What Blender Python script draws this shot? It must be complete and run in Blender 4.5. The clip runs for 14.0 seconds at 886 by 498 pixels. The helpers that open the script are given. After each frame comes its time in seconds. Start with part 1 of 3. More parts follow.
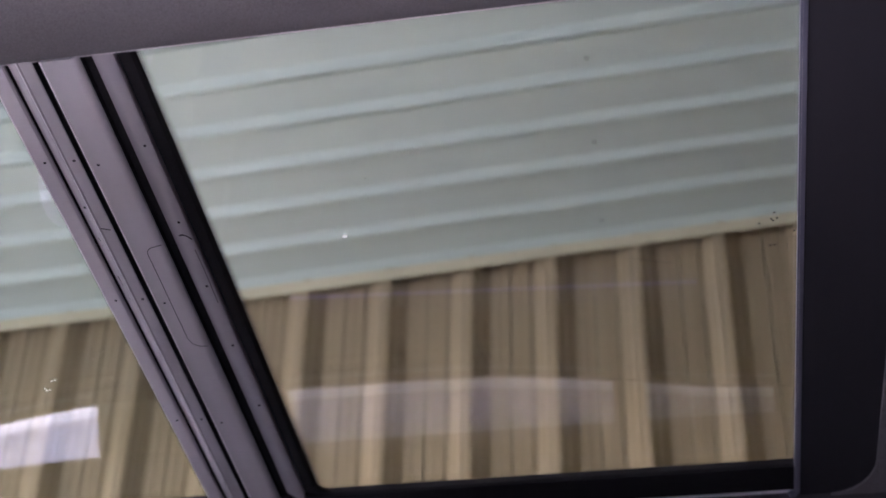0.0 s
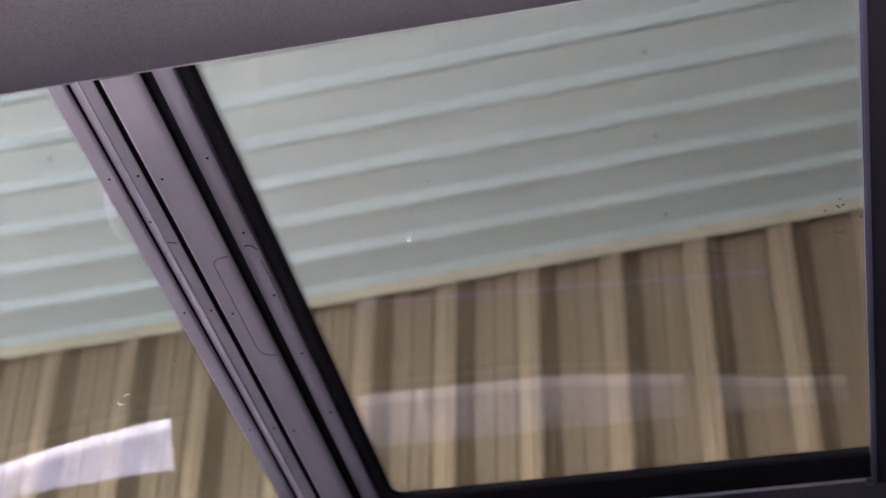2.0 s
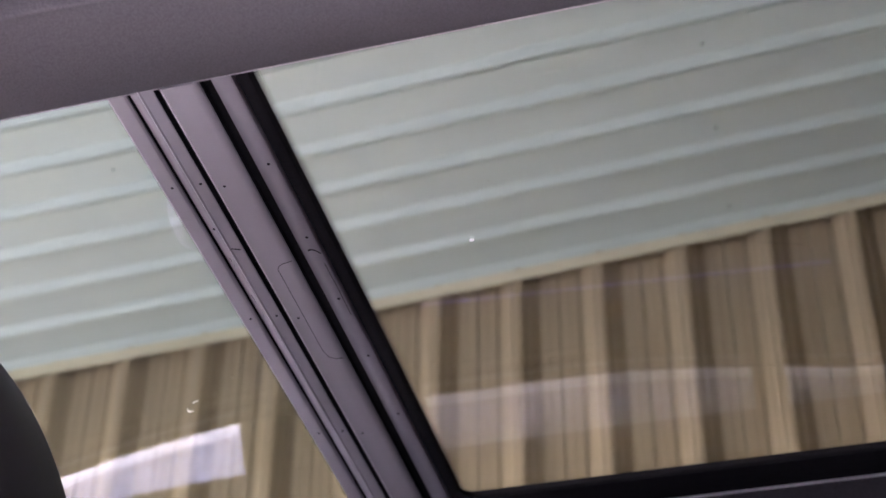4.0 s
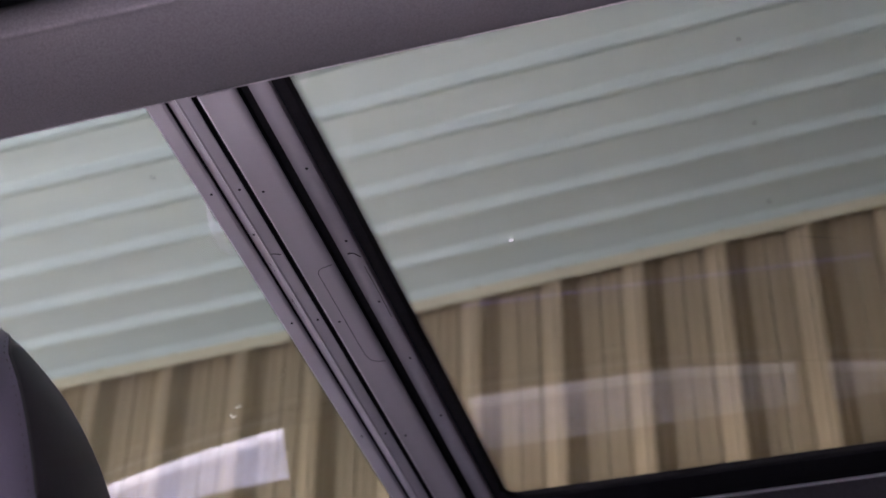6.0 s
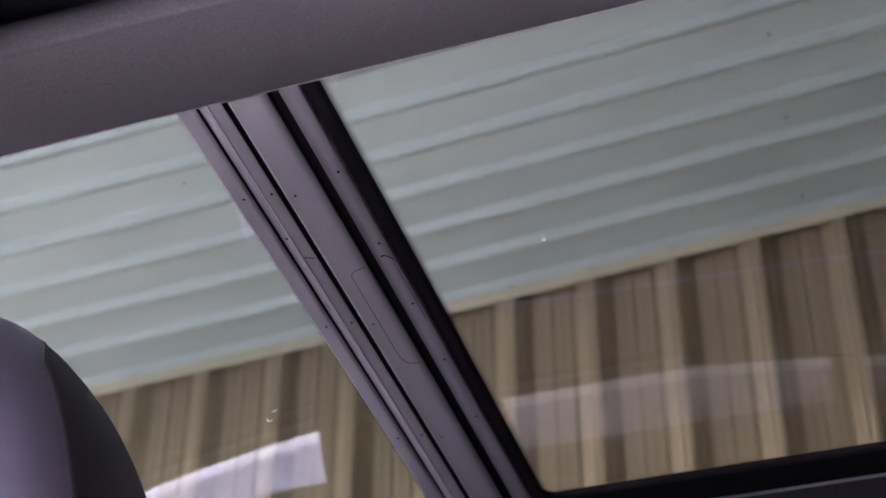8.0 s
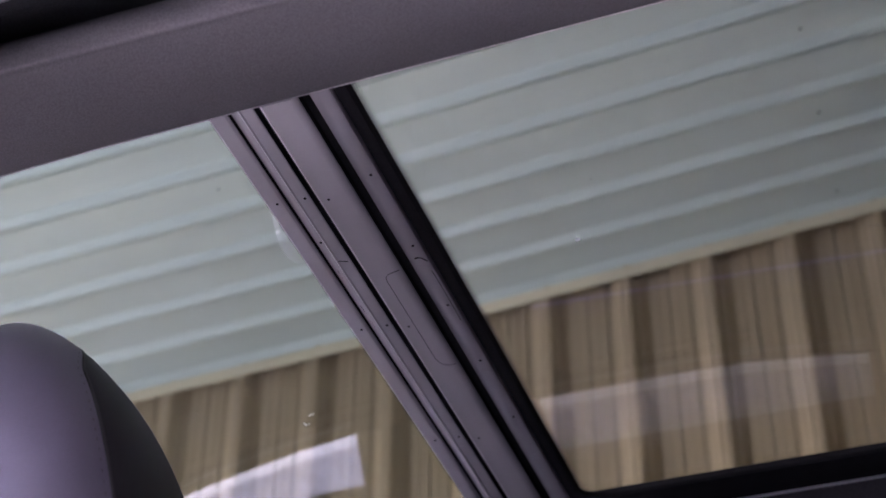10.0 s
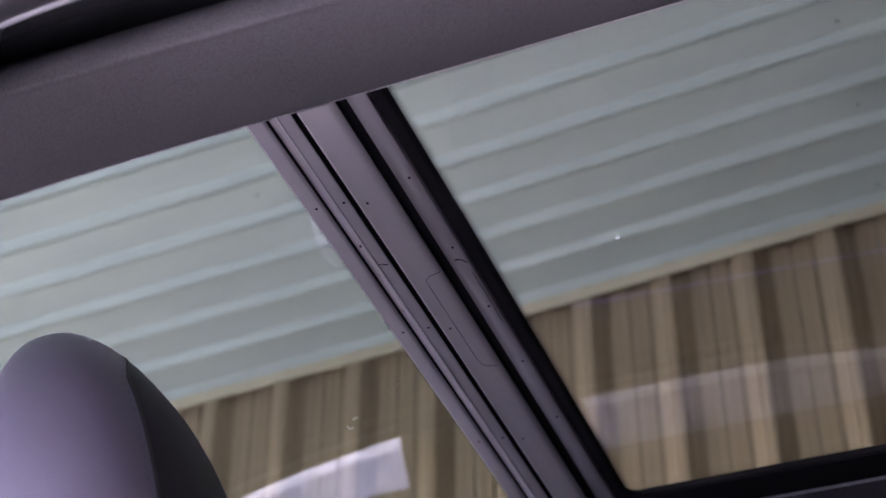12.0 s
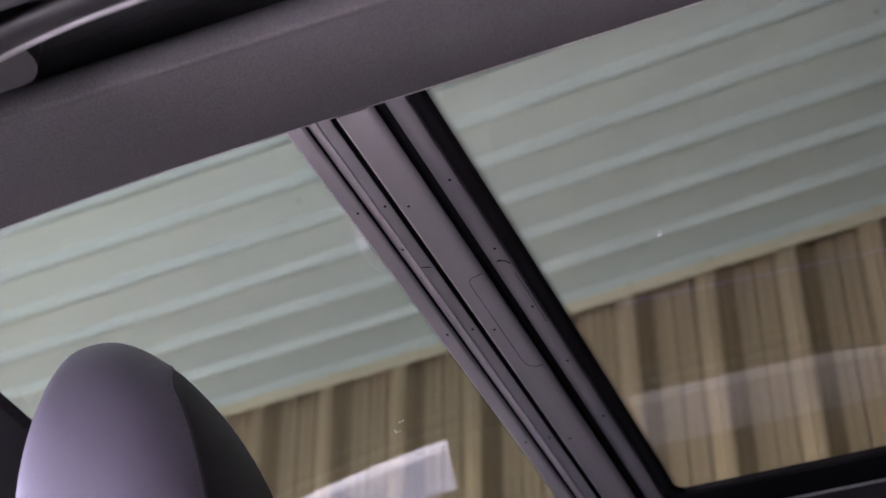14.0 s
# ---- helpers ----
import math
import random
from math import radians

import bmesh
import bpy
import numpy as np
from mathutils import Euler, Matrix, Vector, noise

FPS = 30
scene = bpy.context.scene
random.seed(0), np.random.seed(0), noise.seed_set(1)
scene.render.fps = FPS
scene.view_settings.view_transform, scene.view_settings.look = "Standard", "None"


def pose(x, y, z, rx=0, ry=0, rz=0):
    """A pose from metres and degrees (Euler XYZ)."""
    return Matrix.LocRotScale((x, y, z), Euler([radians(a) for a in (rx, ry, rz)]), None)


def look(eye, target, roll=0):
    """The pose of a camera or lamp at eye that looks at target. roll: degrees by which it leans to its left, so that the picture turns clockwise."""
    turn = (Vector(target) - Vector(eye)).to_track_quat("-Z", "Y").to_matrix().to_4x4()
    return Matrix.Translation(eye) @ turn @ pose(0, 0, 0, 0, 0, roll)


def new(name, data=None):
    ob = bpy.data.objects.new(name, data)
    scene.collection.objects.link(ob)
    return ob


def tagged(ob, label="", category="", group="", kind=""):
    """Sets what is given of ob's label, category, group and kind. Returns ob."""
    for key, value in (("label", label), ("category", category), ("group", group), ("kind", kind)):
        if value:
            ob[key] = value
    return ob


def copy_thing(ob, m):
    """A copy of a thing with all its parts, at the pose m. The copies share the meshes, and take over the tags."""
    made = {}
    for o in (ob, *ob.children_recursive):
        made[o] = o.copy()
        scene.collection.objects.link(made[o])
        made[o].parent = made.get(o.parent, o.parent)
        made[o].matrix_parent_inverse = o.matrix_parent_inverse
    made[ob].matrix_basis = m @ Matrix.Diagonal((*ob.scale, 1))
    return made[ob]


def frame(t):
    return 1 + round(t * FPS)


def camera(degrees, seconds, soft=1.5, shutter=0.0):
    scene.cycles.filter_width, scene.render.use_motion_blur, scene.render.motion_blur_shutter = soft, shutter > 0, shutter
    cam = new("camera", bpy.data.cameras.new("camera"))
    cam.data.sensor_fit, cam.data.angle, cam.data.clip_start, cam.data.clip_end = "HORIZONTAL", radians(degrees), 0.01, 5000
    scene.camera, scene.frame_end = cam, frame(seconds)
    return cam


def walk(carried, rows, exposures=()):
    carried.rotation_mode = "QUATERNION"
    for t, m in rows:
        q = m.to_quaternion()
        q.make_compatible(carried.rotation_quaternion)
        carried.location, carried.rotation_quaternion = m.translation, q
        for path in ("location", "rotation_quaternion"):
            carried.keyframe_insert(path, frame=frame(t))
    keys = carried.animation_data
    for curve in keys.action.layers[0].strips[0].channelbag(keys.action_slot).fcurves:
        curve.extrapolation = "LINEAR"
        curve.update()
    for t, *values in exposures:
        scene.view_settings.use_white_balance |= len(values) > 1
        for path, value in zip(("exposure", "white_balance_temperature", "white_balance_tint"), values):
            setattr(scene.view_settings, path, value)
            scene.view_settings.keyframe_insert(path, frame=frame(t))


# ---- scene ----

# ---- camera: a tripod beside an open car door, panning towards the front of the car ----
EYE = (0.0, 0.0, 0.5)
cam = camera(29.0, 14.0, soft=1.6)
cam.data.dof.use_dof, cam.data.dof.focus_distance, cam.data.dof.aperture_fstop = True, 1.80, 5.6


def aim(yaw, pitch, roll):
    return pose(*EYE, 90 + pitch, 0, yaw) @ pose(0, 0, 0, 0, 0, roll)


PATH = [
    (0.0, 9.56, 37.94, 1.23), (0.5, 10.27, 37.96, 0.93), (1.0, 10.95, 37.96, 0.79), (1.5, 11.59, 37.97, 0.77),
    (2.0, 12.30, 37.95, 0.66), (2.5, 13.09, 37.91, 0.62), (3.0, 13.82, 37.89, 0.64), (5.5, 16.24, 37.95, 0.55),
    (6.0, 16.64, 37.94, 0.54), (6.5, 17.03, 37.95, 0.49), (7.0, 17.39, 37.95, 0.43), (7.5, 17.73, 37.96, 0.42),
    (8.0, 18.03, 37.97, 0.41), (10.5, 19.89, 38.02, 0.26), (11.0, 20.32, 38.03, 0.20), (11.5, 20.74, 38.05, 0.13),
    (12.0, 21.16, 38.06, 0.11), (12.5, 21.53, 38.06, 0.10), (13.0, 21.99, 38.08, 0.05), (13.5, 22.50, 38.10, -0.07),
    (14.0, 22.95, 38.12, -0.16),
]
walk(cam, [(t, aim(a, b, c)) for t, a, b, c in PATH], exposures=[(0.0, 4.40, 5440, 27), (3.2, 4.52, 5570, 29), (5.4, 4.22, 5540, 29), (8.2, 3.99, 5370, 29), (10.4, 3.93, 5330, 30), (12.5, 3.89, 5280, 29), (14.0, 3.87, 5590, 24.5)])

# ---- light: open sky, and a sun that reaches in under the front edge of the carport ----
SUN_AZ, SUN_EL = 26.0, 37.0
to_sun = Vector((-math.cos(radians(SUN_EL)) * math.cos(radians(SUN_AZ)),
                 -math.cos(radians(SUN_EL)) * math.sin(radians(SUN_AZ)), math.sin(radians(SUN_EL))))
world = bpy.data.worlds.new("world")
scene.world = world
world.use_nodes = True
wn = world.node_tree.nodes
sky = wn.new("ShaderNodeTexSky")
sky.sky_type, sky.sun_disc = "NISHITA", False
sky.dust_density, sky.air_density, sky.ozone_density = 5.0, 0.8, 0.6
sky.sun_elevation = radians(SUN_EL)
sky.sun_rotation = math.atan2(to_sun.x, to_sun.y)
wn["Background"].inputs["Strength"].default_value = 0.15
world.node_tree.links.new(sky.outputs[0], wn["Background"].inputs["Color"])
sun_data = bpy.data.lights.new("sun", "SUN")
sun_data.energy, sun_data.angle, sun_data.color = 3.2, radians(0.5), (1.0, 0.95, 0.88)
sun = new("sun", sun_data)
sun.matrix_world = look((0, 0, 8), Vector((0, 0, 8)) - to_sun)


# ---- materials ----
def surface(name, colour, rough=0.6, metal=0.0, spot=0.12, grain=60.0, large=3.0, bump=0.15, relief=0.002, sheen=0.0, coat=0.0, stretch=(1, 1, 1), shine=0.5):
    """A painted, moulded or woven surface: colour varies at two scales, with fine relief."""
    m = bpy.data.materials.new(name)
    m.use_nodes = True
    n, ln = m.node_tree.nodes, m.node_tree.links
    b = n["Principled BSDF"]
    co = n.new("ShaderNodeTexCoord")
    mp = n.new("ShaderNodeMapping")
    mp.inputs["Scale"].default_value = stretch
    ln.new(co.outputs["Object"], mp.inputs["Vector"])
    fine, wide = n.new("ShaderNodeTexNoise"), n.new("ShaderNodeTexNoise")
    fine.inputs["Scale"].default_value, fine.inputs["Detail"].default_value = grain, 4
    wide.inputs["Scale"].default_value, wide.inputs["Detail"].default_value = large, 5
    for t in (fine, wide):
        ln.new(mp.outputs[0], t.inputs["Vector"])
    add = n.new("ShaderNodeMath")
    add.operation = "ADD"
    ln.new(fine.outputs["Fac"], add.inputs[0])
    ln.new(wide.outputs["Fac"], add.inputs[1])
    ramp = n.new("ShaderNodeMapRange")
    ramp.inputs["From Min"].default_value, ramp.inputs["From Max"].default_value = 0.4, 1.6
    ramp.inputs["To Min"].default_value, ramp.inputs["To Max"].default_value = 1 - spot, 1 + spot
    ln.new(add.outputs[0], ramp.inputs["Value"])
    mul = n.new("ShaderNodeVectorMath")
    mul.operation = "SCALE"
    mul.inputs[0].default_value = colour
    ln.new(ramp.outputs[0], mul.inputs["Scale"])
    ln.new(mul.outputs[0], b.inputs["Base Color"])
    rr = n.new("ShaderNodeMapRange")
    rr.inputs["From Min"].default_value, rr.inputs["From Max"].default_value = 0.1, 0.9
    rr.inputs["To Min"].default_value, rr.inputs["To Max"].default_value = max(0.02, rough - 0.07), min(1, rough + 0.07)
    ln.new(wide.outputs["Fac"], rr.inputs["Value"])
    ln.new(rr.outputs[0], b.inputs["Roughness"])
    b.inputs["Metallic"].default_value = metal
    b.inputs["Sheen Weight"].default_value = sheen
    b.inputs["Specular IOR Level"].default_value = shine
    b.inputs["Coat Weight"].default_value = coat
    if bump:
        bp = n.new("ShaderNodeBump")
        bp.inputs["Strength"].default_value, bp.inputs["Distance"].default_value = bump, relief
        ln.new(fine.outputs["Fac"], bp.inputs["Height"])
        ln.new(bp.outputs[0], b.inputs["Normal"])
    return m


def glazing(name, tint, rough=0.0):
    """Tinted car glass: it lets the tint through and mirrors by its Fresnel gloss."""
    m = bpy.data.materials.new(name)
    m.use_nodes = True
    n, ln = m.node_tree.nodes, m.node_tree.links
    n.remove(n["Principled BSDF"])
    clear, gloss, mix, lw = n.new("ShaderNodeBsdfTransparent"), n.new("ShaderNodeBsdfGlossy"), n.new("ShaderNodeMixShader"), n.new("ShaderNodeLayerWeight")
    power, fr = n.new("ShaderNodeMath"), n.new("ShaderNodeMapRange")
    lw.inputs["Blend"].default_value = 0.5
    power.operation = "POWER"
    power.inputs[1].default_value = 5.0
    fr.inputs["To Min"].default_value, fr.inputs["To Max"].default_value = 0.082, 1.0
    ln.new(lw.outputs["Facing"], power.inputs[0])
    ln.new(power.outputs[0], fr.inputs["Value"])
    clear.inputs["Color"].default_value = (*tint, 1)
    gloss.inputs["Roughness"].default_value = rough
    ln.new(fr.outputs[0], mix.inputs[0])
    ln.new(clear.outputs[0], mix.inputs[1])
    ln.new(gloss.outputs[0], mix.inputs[2])
    ln.new(mix.outputs[0], n["Material Output"].inputs["Surface"])
    return m


def film_of(name, colour, cover):
    """A thin, patchy deposit or streak that lets most light through."""
    m = surface(name, colour, rough=0.8, spot=0.1, bump=0)
    n, ln = m.node_tree.nodes, m.node_tree.links
    clear, mix = n.new("ShaderNodeBsdfTransparent"), n.new("ShaderNodeMixShader")
    mix.inputs[0].default_value = cover
    lit, both = n.new("ShaderNodeBsdfTranslucent"), n.new("ShaderNodeAddShader")
    lit.inputs["Color"].default_value = (*colour, 1)
    ln.new(n["Principled BSDF"].outputs[0], both.inputs[0])
    ln.new(lit.outputs[0], both.inputs[1])
    ln.new(clear.outputs[0], mix.inputs[1])
    ln.new(both.outputs[0], mix.inputs[2])
    ln.new(mix.outputs[0], n["Material Output"].inputs["Surface"])
    return m


def woven(name, colour):
    """Knitted headliner cloth with a fine thread pattern."""
    m = surface(name, colour, rough=0.95, spot=0.22, grain=900, large=5, bump=0.0, sheen=0.0)
    n, ln = m.node_tree.nodes, m.node_tree.links
    co = n.new("ShaderNodeTexCoord")
    vo = n.new("ShaderNodeTexVoronoi")
    vo.inputs["Scale"].default_value = 520
    thread, knit = n.new("ShaderNodeMapRange"), n.new("ShaderNodeVectorMath")
    thread.inputs["From Max"].default_value = 0.7
    thread.inputs["To Min"].default_value, thread.inputs["To Max"].default_value = 1.22, 0.74
    knit.operation = "SCALE"
    ln.new(vo.outputs["Distance"], thread.inputs["Value"])
    ln.new(n["Principled BSDF"].inputs["Base Color"].links[0].from_socket, knit.inputs[0])
    ln.new(thread.outputs[0], knit.inputs["Scale"])
    ln.new(knit.outputs[0], n["Principled BSDF"].inputs["Base Color"])
    bp = n.new("ShaderNodeBump")
    bp.inputs["Strength"].default_value, bp.inputs["Distance"].default_value = 0.35, 0.0005
    ln.new(co.outputs["Object"], vo.inputs["Vector"])
    ln.new(vo.outputs["Distance"], bp.inputs["Height"])
    ln.new(bp.outputs[0], n["Principled BSDF"].inputs["Normal"])
    return m


CLOTH = woven("headliner_cloth", (0.130, 0.117, 0.127))
# paler cloth stands for the light caught along the headliner lip
CLOTH_EDGE = woven("lip_highlight_cloth", (0.42, 0.38, 0.40))
# the same headliner cloth, darkened for shade on far rail, recess and header
HALF_SHADED_CLOTH = woven("half_shaded_cloth", (0.062, 0.055, 0.064))
SHADED_CLOTH = woven("shaded_cloth", (0.036, 0.032, 0.038))
BAR = surface("bar_paint", (0.408, 0.376, 0.398), rough=0.5, shine=0.35, spot=0.05, grain=700, large=6, bump=0.05, relief=0.0003)
# near-white colour paints the highlights along the rail edges
EDGE_HIGHLIGHT = surface("edge_highlight", (0.88, 0.85, 0.88), rough=0.25, spot=0.15, grain=40, large=15, bump=0)
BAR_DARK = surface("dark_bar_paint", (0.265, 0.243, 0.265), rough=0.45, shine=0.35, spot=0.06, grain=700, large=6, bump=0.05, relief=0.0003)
BLACK = surface("black_rubber", (0.010, 0.009, 0.011), rough=0.8, spot=0.2, grain=200, shine=0.12)
FRIT = surface("black_ceramic_print", (0.012, 0.012, 0.013), rough=0.35, spot=0.1, bump=0)
BLIND = surface("blind_fabric", (0.022, 0.020, 0.026), rough=0.9, shine=0.2, spot=0.12, grain=800, large=5, bump=0.2, relief=0.0005)
EDGE = surface("blind_pull_bar", (0.10, 0.095, 0.13), rough=0.35, spot=0.05)
RAIL = surface("guide_rail_metal", (0.75, 0.72, 0.74), rough=0.4, metal=0.3, spot=0.1)
SATIN = surface("satin_grey_plastic", (0.27, 0.25, 0.265), rough=0.35, spot=0.05, bump=0)
HANDLE = surface("handle_plastic", (0.020, 0.018, 0.021), rough=0.4, shine=0.35, spot=0.08, grain=900, bump=0.1, relief=0.0003)
MOUNT = surface("mount_plastic", (0.060, 0.055, 0.060), rough=0.5, shine=0.35, spot=0.08, grain=900, bump=0.1, relief=0.0003)
# lighter rim colour paints the highlight on the mount edges
RIM_HIGHLIGHT = surface("rim_highlight", (0.085, 0.078, 0.084), rough=0.4, spot=0.1, bump=0)
LEATHER = surface("seat_leather", (0.455, 0.398, 0.545), rough=0.45, spot=0.08, grain=420, large=9, bump=0.35, relief=0.0008, sheen=0.05)
# same leather with shade in its colour, for headrest back and unseen seat
LEATHER_SHADED = surface("shaded_seat_leather", (0.062, 0.056, 0.063), rough=0.55, spot=0.08, grain=420, large=9, bump=0.35, relief=0.0008)
THREAD = surface("stitching", (0.16, 0.14, 0.155), rough=0.8, spot=0.1)
FRAME_PAINT = surface("dark_body_paint", (0.10, 0.085, 0.095), rough=0.3, spot=0.05, coat=0.5, bump=0)
PAINT = surface("car_paint", (0.35, 0.35, 0.37), rough=0.3, metal=0.6, spot=0.03, coat=0.8, bump=0)
TRIM_DARK = surface("interior_trim", (0.011, 0.010, 0.012), rough=0.7, spot=0.1, grain=500, shine=0.2)
GLASS_REAR = glazing("tinted_roof_glass", (0.40, 0.43, 0.425))
GLASS_FRONT = glazing("front_roof_glass", (0.313, 0.347, 0.337))
GLASS_CLEAR = glazing("clear_side_glass", (0.62, 0.65, 0.68))
GLASS_PRIVACY = glazing("privacy_side_glass", (0.44, 0.46, 0.50))
GLASS_FAR = glazing("far_side_glass", (0.44, 0.46, 0.54))
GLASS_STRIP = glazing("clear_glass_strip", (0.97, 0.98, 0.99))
GLASS_SHADE = glazing("windscreen_glass", (0.84, 0.87, 0.89))
SHEET = surface("ceiling_sheet_paint", (0.605, 0.66, 0.585), rough=0.5, spot=0.07, grain=5, large=1.2, bump=0.1, relief=0.001, stretch=(0.4, 6, 1))
CREAM = surface("cream_trim_paint", (0.68, 0.60, 0.40), rough=0.5, spot=0.12, grain=30, large=4)
CLAD = surface("brown_cladding_paint", (0.392, 0.302, 0.180), rough=0.42, spot=0.24, grain=26, large=6, bump=0, stretch=(7, 7, 0.02))
shift = CLAD.node_tree.nodes.new("ShaderNodeMath")
shift.operation = "MULTIPLY"
shift.inputs[1].default_value = 40.0
CLAD.node_tree.links.new(CLAD.node_tree.nodes.new("ShaderNodeObjectInfo").outputs["Random"], shift.inputs[0])
CLAD.node_tree.links.new(shift.outputs[0], CLAD.node_tree.nodes["Mapping"].inputs["Location"])
DARK_WALL = surface("dark_wall_paint", (0.05, 0.046, 0.044), rough=0.6, spot=0.15, grain=30, large=2)
RENDER = surface("pale_render", (0.85, 0.85, 0.90), rough=0.85, spot=0.1, grain=80, large=2, bump=0.4)
ASPHALT = surface("weathered_asphalt", (0.07, 0.069, 0.066), rough=0.9, spot=0.25, grain=150, large=2, bump=0.5)
CONCRETE = surface("concrete", (0.52, 0.50, 0.48), rough=0.85, spot=0.18, grain=40, large=1.2, bump=0.3)
STEEL = surface("painted_steel", (0.55, 0.52, 0.45), rough=0.5, spot=0.1)
DIRT = surface("dirt_specks", (0.06, 0.055, 0.05), rough=0.9, spot=0.2)
# paints one thin white reflection on the roof glass
REFLECTION_STREAK = film_of("reflection_streak", (0.88, 0.88, 0.95), 0.10)
DROP = film_of("bright_drop", (0.95, 0.95, 0.97), 0.5)
GLOW = surface("light_strip", (0.3, 0.27, 0.6), rough=0.4, spot=0.03, bump=0)
GLOW.node_tree.nodes["Principled BSDF"].inputs["Emission Color"].default_value = (0.30, 0.25, 1.0, 1)
GLOW.node_tree.nodes["Principled BSDF"].inputs["Emission Strength"].default_value = 0.032


# ---- mesh helpers ----
def mesh_of(bm, material, smooth=False, name="mesh"):
    bmesh.ops.recalc_face_normals(bm, faces=bm.faces)
    me = bpy.data.meshes.new(name)
    bm.to_mesh(me)
    bm.free()
    me.materials.append(material)
    if smooth:
        for p in me.polygons:
            p.use_smooth = True
        me.set_sharp_from_angle(angle=radians(38))
    return me


def part(name, bm, material, parent=None, label="", smooth=True):
    ob = new(name, mesh_of(bm, material, smooth, name))
    if parent:
        ob.parent = parent
    return tagged(ob, label) if label else ob


def thing(name, label, category, kind="", at=(0, 0, 0), group=""):
    ob = new(name)
    ob.location = at
    return tagged(ob, label, category, group, kind)


def structure(name, bm, material, label, category, smooth=False):
    return tagged(part(name, bm, material, smooth=smooth), label, category, "", "structure")


def box(lo, hi, bevel=0.0, bm=None):
    bm = bm or bmesh.new()
    made = bmesh.ops.create_cube(bm, size=1)["verts"]
    c, d = (Vector(lo) + Vector(hi)) / 2, Vector(hi) - Vector(lo)
    for v in made:
        v.co = Vector((c.x + v.co.x * d.x, c.y + v.co.y * d.y, c.z + v.co.z * d.z))
    if bevel:
        bmesh.ops.bevel(bm, geom=list({e for v in made for e in v.link_edges}), offset=bevel, segments=2, affect="EDGES")
    return bm


def sweep_x(profile, xs, closed=True, bm=None, shift=None):
    """A profile of (y, z), carried along x; shift(x, y) gives the rise there."""
    bm = bm or bmesh.new()
    rows = []
    for x in xs:
        rows.append([bm.verts.new((x, y, z + (shift(x, y) if shift else 0))) for y, z in profile])
    m = len(profile)
    for a, b in zip(rows, rows[1:]):
        for k in range(m if closed else m - 1):
            bm.faces.new((a[k], a[(k + 1) % m], b[(k + 1) % m], b[k]))
    if closed:
        bm.faces.new(rows[0])
        bm.faces.new(rows[-1])
    return bm


def sweep_y(profile, ys, bm=None, shift=None):
    """A closed profile of (x, z), carried along y."""
    bm = bm or bmesh.new()
    rows = [[bm.verts.new((x, y, z + (shift(x, y) if shift else 0))) for x, z in profile] for y in ys]
    m = len(profile)
    for a, b in zip(rows, rows[1:]):
        for k in range(m):
            bm.faces.new((a[k], a[(k + 1) % m], b[(k + 1) % m], b[k]))
    bm.faces.new(rows[0])
    bm.faces.new(rows[-1])
    return bm


def tube(points, radius, sides=10, bm=None, flat=1.0):
    """A round bar along points; radius is one number or one for each point."""
    bm = bm or bmesh.new()
    pts = [Vector(p) for p in points]
    rings = []
    for k, p in enumerate(pts):
        way = (pts[min(k + 1, len(pts) - 1)] - pts[max(k - 1, 0)]).normalized()
        side = way.cross(Vector((0, 0, 1)))
        side = side.normalized() if side.length > 1e-4 else Vector((1, 0, 0))
        top = side.cross(way)
        r = radius[k] if isinstance(radius, (list, tuple)) else radius
        rings.append([bm.verts.new(p + r * (math.cos(a) * side * flat + math.sin(a) * top)) for a in (2 * math.pi * j / sides for j in range(sides))])
    for a, b in zip(rings, rings[1:]):
        for j in range(sides):
            bm.faces.new((a[j], a[(j + 1) % sides], b[(j + 1) % sides], b[j]))
    bm.faces.new(rings[0])
    bm.faces.new(rings[-1])
    return bm


def steps(a, b, n):
    return [a + (b - a) * k / n for k in range(n + 1)]


# ---- carport: sloping sheet roof, clad side wall, plinth, unseen bounce floors ----
WALL_Y, FALL = 3.2, 0.0745
X0, X1, NEAR_Y = -3.5, 5.0, -3.2


def lift(x, y):
    """The roof falls towards the front of the car; the bend beyond -1.25 fits the camera's view."""
    return FALL * x + 0.023 * max(0.0, -1.25 - x)


ground = bmesh.new()
bmesh.ops.create_grid(ground, x_segments=40, y_segments=40, size=600)
structure("ground", ground, ASPHALT, "weathered grey asphalt drive round the carport", "ground")
# unseen pale floors added to bounce sunlight onto bar, headrest and ceiling
structure("bounce_strip", box((-1.8, 0.15, -0.1), (X1 + 0.2, 0.78, 0.012)), CONCRETE, "unseen pale concrete strip added to bounce light beside the parked car", "floor")
structure("bounce_apron", box((-4.5, -3.0, -0.1), (-1.802, 0.78, 0.010)), CONCRETE, "unseen pale concrete added to bounce light in front of the carport", "floor")

PITCH = 0.1358
under = [(WALL_Y + 0.05, 3.03)]
edge = 3.0567 + PITCH
while edge > NEAR_Y + 0.05:
    # side lap groove, then the rib: steep far side, narrow crest, slope towards the near side, shallow stiffening swage
    under += [(edge + 0.0075, 3.03), (edge + 0.007, 3.040), (edge + 0.000, 3.040), (edge - 0.0005, 3.03), (edge - 0.0135, 3.03),
              (edge - 0.0165, 3.0115), (edge - 0.0215, 3.0110), (edge - 0.034, 3.0288), (edge - 0.036, 3.03),
              (edge - 0.078, 3.03), (edge - 0.081, 3.0288), (edge - 0.084, 3.03)]
    edge -= PITCH
under.append((edge, 3.03))
top = [(under[-1][0], 3.045), (under[0][0], 3.045)]
structure("ceiling", sweep_x(under + top, [X0, -1.25, 0.0, X1], shift=lift), SHEET, "pale grey-green ribbed metal roof sheeting seen from below", "ceiling")

